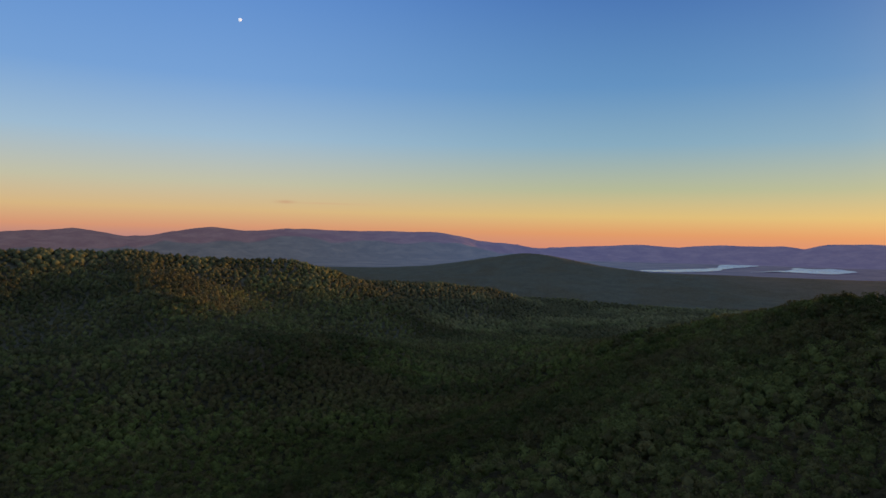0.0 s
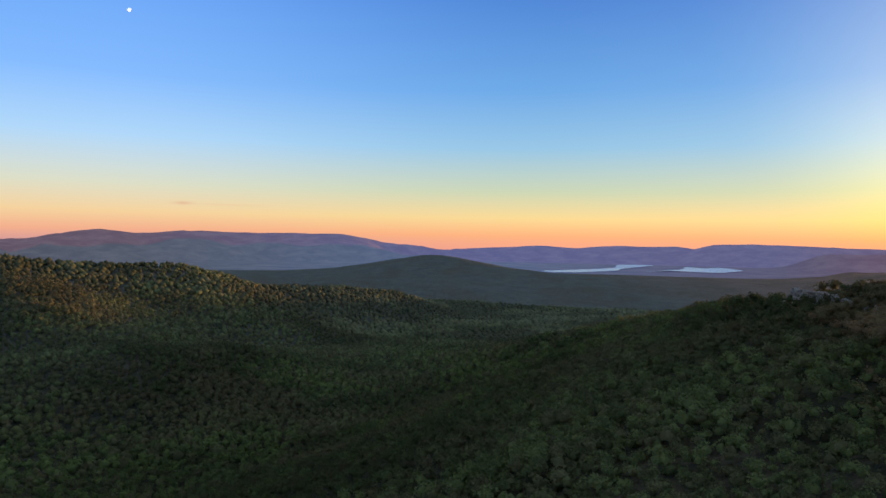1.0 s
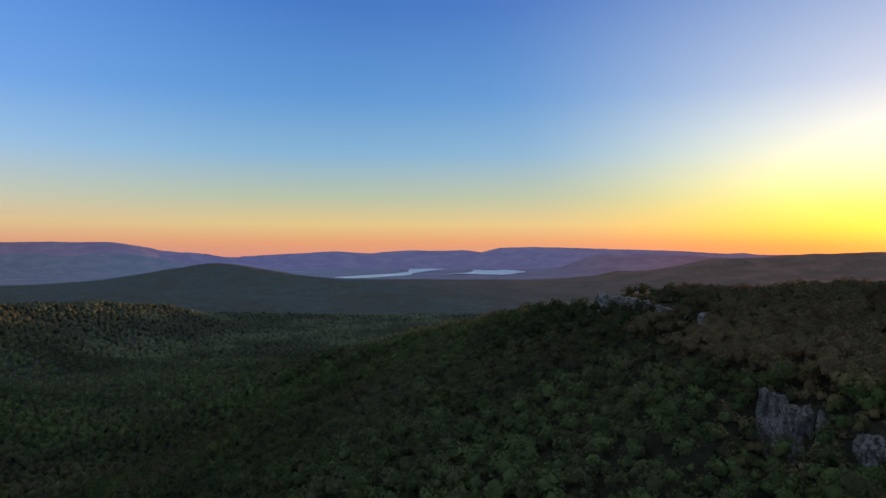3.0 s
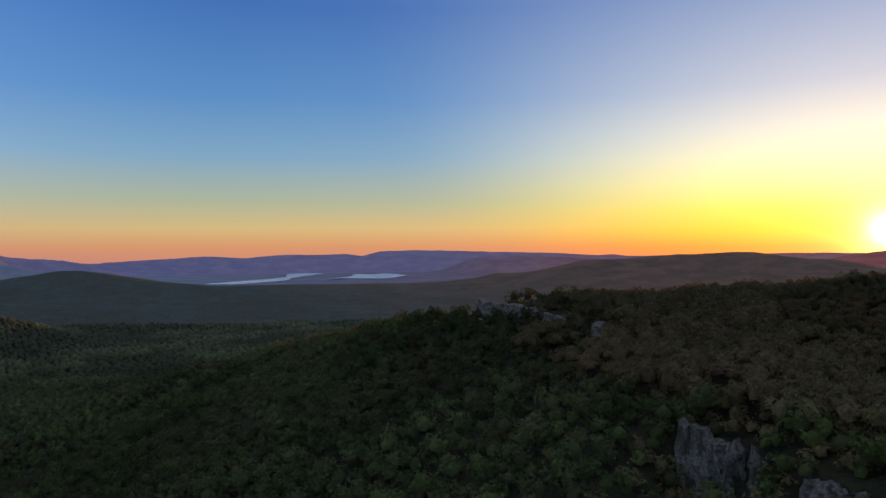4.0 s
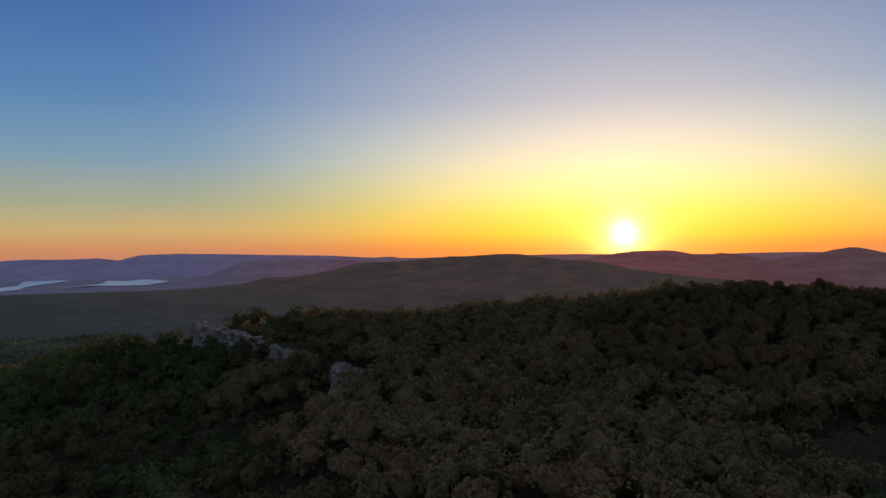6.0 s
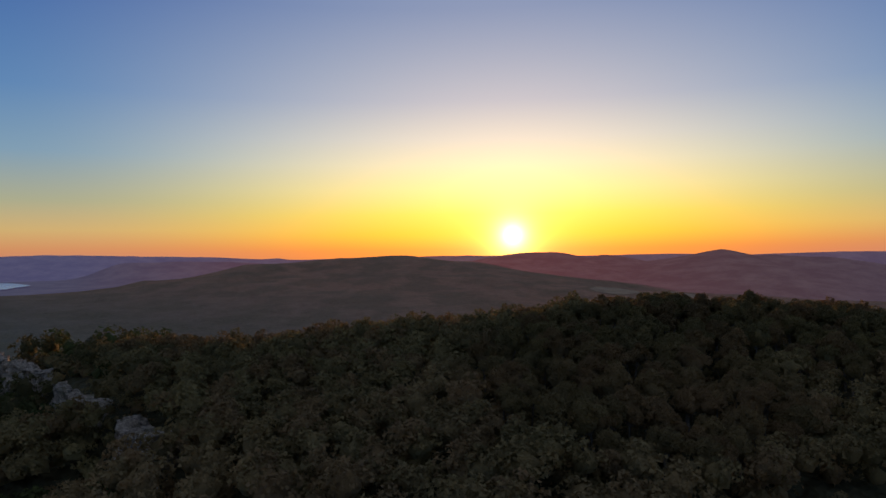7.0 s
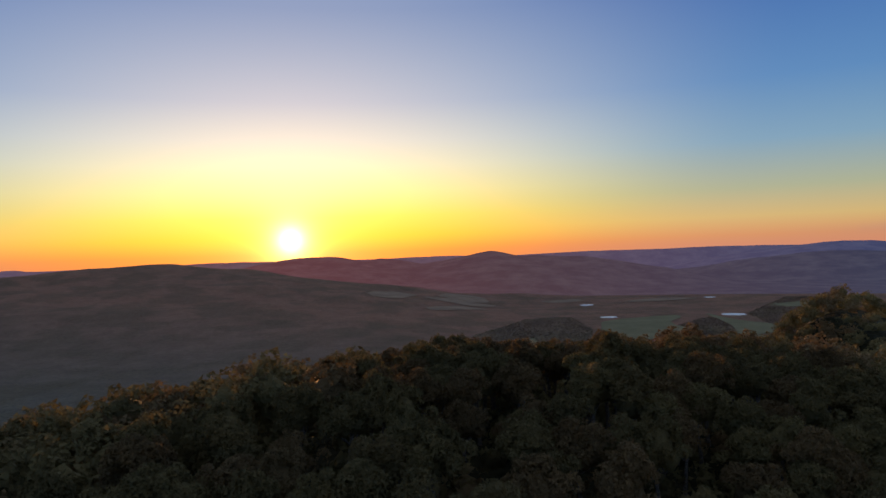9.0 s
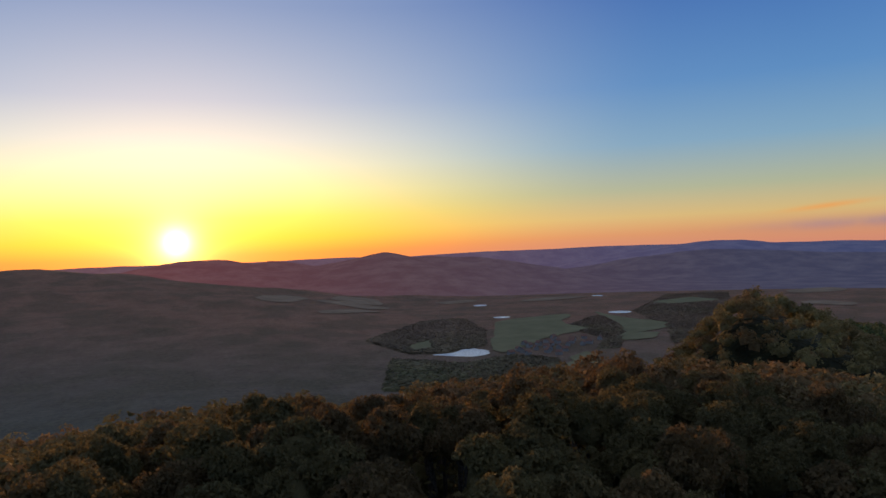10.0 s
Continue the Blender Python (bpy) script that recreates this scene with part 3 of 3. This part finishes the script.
FIELDS = [
    ([(1372, 189), (1560, 185), (1766, 170), (1848, 81), (1873, 1), (1702, 39), (1589, 3), (1463, 99), (1328, 159)], GREEN),
    ([(1908, -57), (1773, -97), (1648, -162), (1544, -120), (1519, -53), (1658, -66)], GREEN),
    ([(1206, 89), (1299, 53), (1257, 36), (1162, 50), (1149, 74)], GREEN),
    ([(1432, 335), (1498, 301), (1394, 288), (1362, 318)], GREEN),
    ([(1504, -45), (1503, -110), (1432, -79), (1416, -28)], GREEN),
    ([(2250, 640), (2420, 640), (2380, 540), (2230, 500)], TAN),
    ([(2183, 670), (2225, 619), (2182, 466), (2097, 530)], TAN),
    ([(2370, 348), (2440, 255), (2370, 227), (2300, 311)], TAN),
    ([(2330, 110), (2430, 0), (2400, -108), (2300, 40)], TAN),
    ([(1952, -558), (1859, -622), (1936, -668), (2021, -602)], TAN),
    ([(2379, -700), (2420, -846), (2301, -827), (2256, -686)], TAN),
    ([(2117, 823), (2300, 807), (2280, 722), (2076, 728)], TAN),
    ([(1959, 606), (2060, 540), (2039, 471), (1906, 579)], TAN),
    ([(2150, -250), (2250, -380), (2130, -420), (2060, -270)], GREEN),
]
WOODS = [
    [(1812, 347), (1866, 246), (1621, 200), (1405, 200), (1334, 250), (1326, 320), (1500, 420)],
    [(1642, 47), (1831, -46), (1797, -74), (1547, -58), (1336, -10), (1326, 32), (1449, -5), (1570, 30)],
    [(1909, -147), (2400, -348), (2400, -531), (2039, -420), (1507, -220), (1357, -97), (1584, -143), (1793, -147)],
    [(1277, 340), (1234, 229), (1311, 150), (1251, 95), (1162, 97), (1078, 93), (1020, 163), (1040, 320)],
]


def inside_any(x, y, outlines):
    inside = np.zeros(np.shape(x), bool)
    for ring in outlines:
        odd = np.zeros(np.shape(x), bool)
        for (x0, y0), (x1, y1) in zip(ring, ring[1:] + ring[:1]):
            odd ^= ((y0 > y) != (y1 > y)) & (x < (x1 - x0) * (y - y0) / (y1 - y0 + 1e-9) + x0)
        inside |= odd
    return inside


def in_field(x, y):
    return inside_any(x, y, [c for c, _ in FIELDS] + [POND, VILLAGE])


VILLAGE = [(1300, 165), (1290, 110), (1350, 60), (1400, 15), (1500, 40), (1430, 95)]
POND = [(1318, 282), (1336, 252), (1376, 237), (1349, 200), (1307, 199), (1290, 229)]
for i, (corners, mat) in enumerate(FIELDS):
    patch("field", corners, mat, "green meadow among dark hedges on the plain" if mat is GREEN else "pale stubble field on the plain below the hills", "field", seed=i, lift=1.2)
patch("water", POND, WATER, "still pond on the plain, painted pale like the evening sky it mirrors", "pond", "pool", 5, 1.2, 20)
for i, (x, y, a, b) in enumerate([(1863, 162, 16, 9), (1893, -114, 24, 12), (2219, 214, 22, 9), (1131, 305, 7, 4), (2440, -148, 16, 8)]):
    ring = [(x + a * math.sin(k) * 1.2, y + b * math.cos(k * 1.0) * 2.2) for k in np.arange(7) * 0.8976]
    patch("water", ring, WATER, "small pond on the plain, painted pale like the evening sky it mirrors", "pond", "pool", 4, 0.8, 30 + i)
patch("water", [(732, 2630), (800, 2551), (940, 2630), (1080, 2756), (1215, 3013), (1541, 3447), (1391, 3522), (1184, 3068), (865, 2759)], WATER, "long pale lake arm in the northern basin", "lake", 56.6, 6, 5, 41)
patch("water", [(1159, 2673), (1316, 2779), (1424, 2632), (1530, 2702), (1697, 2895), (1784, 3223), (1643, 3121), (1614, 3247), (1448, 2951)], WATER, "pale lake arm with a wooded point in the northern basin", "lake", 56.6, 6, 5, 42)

mid = [crown(112, 0.15, 1, s, 12, 0.66) for s in range(8)]
far_v = [crown(15, 0.26, 1, s + 20, 8, 0.8) for s in range(7)]
crest_v = [hull(1, 0.95, s + 60, 8, 1.0, 1.3) for s in range(8)]
low_tops = [dome(s + 70, 0.32) for s in range(8)]
forest("forest", 4.7, ((-330, 620), (-120, 560)), mid_zone, mid, 1.6, 3.2, 1.45, "dense broadleaf forest covering the slopes round the summit")
sapling = [crown(34, 0.22, 1, s + 180, 6, 0.74) for s in range(6)]
forest("undergrowth", 4.8, ((40, 340), (150, 350)), mid_zone, sapling, 1.5, 2.6, 0.6, "young trees and scrub closing the gaps of the slope forest")
forest("forest", 6.4, ((-760, 1100), (-180, 1100)), far_zone, far_v, 2.9, 4.6, 0.9, "dense broadleaf forest filling the valley and spurs", uneven=0.12)
forest("forest", 7.8, ((-900, 800), (500, 1850)), farthest_zone, crest_v, 3.4, 5.0, 0.8, "broadleaf forest on the farther ridge, its crest in the last sun", uneven=0.06)
forest("forest", 5.6, ((1000, 2450), (-560, 440)), plain_zone, low_tops, 6.2, 8.2, 0.15, "dark woods and hedges between the fields of the plain", uneven=0.06)
# ---- the summit trees ----
def part(name, bm, mat, parent, label=""):
    """Links a bmesh as one mesh under a thing or a part."""
    me = bpy.data.meshes.new(name)
    bm.to_mesh(me)
    bm.free()
    me.materials.append(mat)
    ob = new(name, me)
    ob.parent = parent
    return tagged(ob, label)


def tube(bm, points, radii, sides=7):
    """A tapered branch through the points."""
    rings = []
    for i, (p, r) in enumerate(zip(points, radii)):
        ahead = (points[min(i + 1, len(points) - 1)] - points[max(i - 1, 0)]).normalized()
        u = ahead.orthogonal().normalized()
        v = ahead.cross(u)
        rings.append([bm.verts.new(p + (u * math.cos(a) + v * math.sin(a)) * r) for a in [k * 2 * math.pi / sides for k in range(sides)]])
    for a, b in zip(rings, rings[1:]):
        for k in range(sides):
            bm.faces.new((a[k], a[(k + 1) % sides], b[(k + 1) % sides], b[k]))
    bm.faces.new(rings[-1])


def make_tree(seed, height, radius, sprays):
    """A broad oak: bent trunk, limbs that reach into the crown's clumps, and the crown of loose leaf sprays."""
    g = random.Random(seed)
    thing = new("tree")
    mid_z = height - radius * 1.15
    lean = Vector((g.uniform(-0.4, 0.4), g.uniform(-0.4, 0.4), 0))
    fork = Vector((lean.x, lean.y, mid_z * 0.75))
    bm = bmesh.new()
    tube(bm, [Vector((0, 0, -0.8)), Vector((lean.x * 0.2, lean.y * 0.3, mid_z * 0.3)), fork, fork + Vector((lean.x, lean.y, radius * 0.8))], [0.24, 0.17, 0.13, 0.05])
    part("trunk", bm, BARK, thing)
    lumps = 30
    v, f, centres, _ = leaf_cloud(sprays, 0.048, 1.0, seed + 900, lumps, 0.7, 1.25, 0.84)
    for c in centres[1:7]:
        end = Vector((c[0] * radius, c[1] * radius, mid_z + c[2] * radius * 1.15))
        knee = fork.lerp(end, 0.5) + Vector((0, 0, -0.25))
        bm = bmesh.new()
        tube(bm, [fork, knee, end], [0.085, 0.06, 0.025], 5)
        part("limb", bm, BARK, thing)
    v, f = join((v, f), hull(2, 1.0, seed + 900, lumps, 0.66, 1.25, 0.84))
    v = v * np.array([radius, radius, radius * 1.2]) + np.array([0, 0, mid_z])
    leaves = raw_mesh("crown", v, f, LEAF_NEAR, True)
    leaves.parent = thing
    return thing


sx, sy = stand(3.6, (((120, 435), (90, 290)), lambda x, y: on_summit(x, y) & clear_of_crags(x, y) & in_view(x, y) & ~open_knoll(x, y)))
along = np.minimum(np.hypot(sx - 262, sy - 194), np.hypot(sx - 222, sy - 206) + 6)
order = np.argsort(along)
close, rest = order[:270], order[270:]
kinds = [make_tree(k, 7.4 + 0.3 * (k % 3), 2.2 + 0.2 * (k % 2), 3800) for k in range(6)]
for k, t in enumerate(kinds):
    tagged(t, ("olive-green oak with a broad lumpy crown on the summit ridge", "wind-shaped oak with a dense crown on the summit ridge")[k % 2], "tree", "summit trees")
for n_at, i in enumerate(close):
    big = rng.uniform(0.86, 1.03)
    m = Matrix.Translation((sx[i], sy[i], float(land(sx[i], sy[i])))) @ Matrix.Rotation(rng.uniform(0, 6.28), 4, "Z")
    t = kinds[n_at] if n_at < len(kinds) else copy_thing(kinds[n_at % len(kinds)], m)
    t.matrix_basis = m @ Matrix.Diagonal((big, big, big * rng.uniform(0.9, 1.04), 1))
size = rng.uniform(2.0, 2.9, len(rest)) * np.where(sx[rest] > 330, 0.85, 1.0)
near_v = [crown(320, 0.1, 1, s + 40, 20, 0.64) for s in range(6)]
low_v = [crown(70, 0.17, 1, s + 140, 10, 0.66) for s in range(5)]
forest("undergrowth", 3.3, ((120, 330), (130, 345)), lambda x, y: (on_summit(x, y) | beside_crags(x, y)) & clear_of_crags(x, y) & in_view(x, y) & ~open_knoll(x, y), low_v, 1.3, 2.2, 0.55, "low oak scrub filling the gaps between the summit trees", LEAF_SUMMIT)
scatter("forest", near_v, np.stack([sx[rest], sy[rest], land(sx[rest], sy[rest]) + 4.6 * np.where(sx[rest] > 330, 0.6, 1.0) + rng.uniform(-0.8, 0.8, len(rest))], -1), size, LEAF_SUMMIT, "wind-shaped oaks crowding the summit slope")


# ---- limestone crags ----
def make_rock():
    m, n = material("limestone")
    p = n.add("ShaderNodeTexCoord").outputs["Object"]
    big, fine = n.noise(p, 0.35, 5.0, 0.6), n.noise(p, 2.2, 6.0, 0.7)
    stretch = n.add("ShaderNodeMapping")
    stretch.inputs["Scale"].default_value = (1.1, 1.1, 0.14)
    n.link(p, stretch.inputs["Vector"])
    runs = n.noise(stretch.outputs[0], 1.0, 5.0, 0.65)
    c = n.ramp(fine, [(0.28, (0.12, 0.095, 0.076, 1)), (0.48, (0.30, 0.25, 0.20, 1)), (0.7, (0.54, 0.46, 0.38, 1))])
    c = n.mix(n.math("MULTIPLY", n.span(runs, 0.50, 0.62), 0.75), c, (0.085, 0.072, 0.060, 1))
    c = n.mix(n.math("MULTIPLY", n.span(big, 0.55, 0.7), 0.6), c, (0.09, 0.10, 0.045, 1))
    finish(n, c, 0.95, n.math("ADD", fine, runs), 1.0, 0.8, specular=0.1)
    return m


ROCK = make_rock()


def crag(a, b, top, height, depth, seed, label, fall=0.0):
    """A fluted rock face along a to b; its top is at that height at a, and falls towards b."""
    d = Vector((b[0] - a[0], b[1] - a[1], 0))
    long = d.length
    bm = bmesh.new()
    bmesh.ops.create_cube(bm, size=1.0)
    bmesh.ops.subdivide_edges(bm, edges=bm.edges[:], cuts=23, use_grid_fill=True)
    shift = Vector((seed * 17.3, seed * 5.1, seed * 9.7))
    for v in bm.verts:
        p = Vector((v.co.x * long, v.co.y * depth, v.co.z * height))
        q = p + shift
        taper = 1 - 0.35 * (v.co.z + 0.5) - 0.25 * max(0, v.co.z) * (2 * v.co.x) ** 2
        flute = 1.2 - abs(noise.noise(Vector((q.x * 0.34, q.y * 0.34, q.z * 0.07)))) * 3.4 - abs(noise.noise(Vector((q.x * 0.95, q.y * 0.9, q.z * 0.2)))) * 1.6
        block = noise.noise(q * 0.23) * 1.8 + noise.noise(q * 0.8) * 0.9 + noise.noise(q * 1.9) * 0.35
        saw = noise.noise(Vector((q.x * 0.30, 3.0, 0))) * 2.6 + noise.noise(Vector((q.x * 0.9, 1.0, 0))) * 1.8 + noise.noise(Vector((q.x * 2.3, 5.0, 0))) * 0.8
        v.co = Vector((p.x + block * 0.5, p.y * taper + (flute * 1.1 + block) * (0.5 if v.co.y > 0 else -0.9), p.z + (saw if v.co.z > 0 else 0) * (v.co.z + 0.5) * 0.6 - fall * (v.co.x + 0.5) * (v.co.z + 0.5) + block * 0.3))
    me = bpy.data.meshes.new("rock_outcrop")
    bm.to_mesh(me)
    bm.free()
    me.materials.append(ROCK)
    ob = new("rock_outcrop", me)
    ob.matrix_world = Matrix.Translation(((a[0] + b[0]) / 2, (a[1] + b[1]) / 2, top - height / 2)) @ Matrix.Rotation(math.atan2(d.y, d.x), 4, "Z")
    return tagged(ob, label, "rock", "summit crags")


crag((150.5, 202), (153, 191.5), 134.0, 18, 5, 1, "pale grey limestone crag with fluted face and dark streaks", 3.0)
crag((154, 191.5), (154.5, 181), 132.0, 12, 3.5, 7, "low limestone rib sloping down among oaks", 2.5)
crag((151, 180), (147.5, 169), 130.5, 15, 5, 2, "grey limestone crag partly hidden among oaks")
crag((223, 354), (214, 331), 143.2, 12, 4.5, 3, "weathered limestone ledge along the wooded crest")
crag((213, 326), (207, 304), 143.6, 13, 4.5, 6, "limestone rib with a ragged top along the crest")
crag((207, 299), (197, 273), 142.8, 14, 4.5, 4, "broken limestone face below the crest oaks")
crag((193, 263), (187.5, 248), 143.4, 14, 4.5, 5, "small limestone outcrop with a pale flank")


# ---- the village on the plain ----
def plain_paint(name, a, b):
    m, n = material(name)
    g = n.noise(n.add("ShaderNodeTexCoord").outputs["Object"], 1.5, 4.0)
    finish(n, n.mix(g, a, b), 0.9, g, 0.3, 0.05)
    return m


PLASTER = plain_paint("pale_plaster", (0.20, 0.18, 0.16, 1), (0.32, 0.29, 0.26, 1))
TILES = plain_paint("brown_roof_tiles", (0.14, 0.07, 0.05, 1), (0.26, 0.14, 0.10, 1))


def make_house():
    thing = new("house")
    bm = bmesh.new()
    base = [(-5, -3.5), (5, -3.5), (5, 3.5), (-5, 3.5)]
    low = [bm.verts.new((x, y, -2)) for x, y in base]
    high = [bm.verts.new((x, y, 4.2)) for x, y in base]
    tops = [bm.verts.new((-5, 0, 7.2)), bm.verts.new((5, 0, 7.2))]
    for i in range(4):
        bm.faces.new((low[i], low[(i + 1) % 4], high[(i + 1) % 4], high[i]))
    bm.faces.new((high[1], high[2], tops[1]))
    bm.faces.new((high[3], high[0], tops[0]))
    part("wall", bm, PLASTER, thing)
    bm = bmesh.new()
    for sign in (-1, 1):
        run = [(-5.5, 4.0 * sign, 3.9), (5.5, 4.0 * sign, 3.9), (5.5, 0, 7.45), (-5.5, 0, 7.45)]
        under = [bm.verts.new(p) for p in run]
        over = [bm.verts.new((x, y, z + 0.25)) for x, y, z in run]
        bm.faces.new(under)
        bm.faces.new(over)
        for i in range(4):
            bm.faces.new((under[i], under[(i + 1) % 4], over[(i + 1) % 4], over[i]))
    bmesh.ops.recalc_face_normals(bm, faces=bm.faces)
    part("roof", bm, TILES, thing, "brown tiled roof")
    return tagged(thing, "small pale house with a brown tiled roof in the village", "house", "village houses")


house = make_house()
spots = []
while len(spots) < 26:
    k = rng.uniform(0, 1)
    hx, hy = 1305 + 150 * k + rng.uniform(-38, 38), 140 - 110 * k + rng.uniform(-40, 40)
    if all(math.hypot(hx - a, hy - b) > 19 for a, b in spots):
        spots.append((hx, hy))
for i, (hx, hy) in enumerate(spots):
    m = Matrix.Translation((hx, hy, float(land(hx, hy)) + 0.3)) @ Matrix.Rotation(rng.uniform(0, 3.14), 4, "Z")
    if i:
        copy_thing(house, m)
    else:
        house.matrix_basis = m

# ---- the moon ----
bm = bmesh.new()
bmesh.ops.create_uvsphere(bm, u_segments=24, v_segments=14, radius=10.0)
for v in bm.verts:
    v.co *= 1 + 0.01 * noise.noise(v.co * 0.3)
me = bpy.data.meshes.new("moon")
bm.to_mesh(me)
bm.free()
moonlight, n = material("moonlight")
face = finish(n, n.mix(n.noise(n.add("ShaderNodeTexCoord").outputs["Object"], 0.1, 3.0), (0.6, 0.6, 0.62, 1), (0.8, 0.8, 0.8, 1)), 1.0)
face.inputs["Emission Color"].default_value, face.inputs["Emission Strength"].default_value = (0.85, 0.92, 1.0, 1), 0.8
me.materials.append(moonlight)
moon = tagged(new("moon", me), "small white half moon in the evening sky", "moon")
moon.location = (-1242.0, 4240.0, 1443.0)
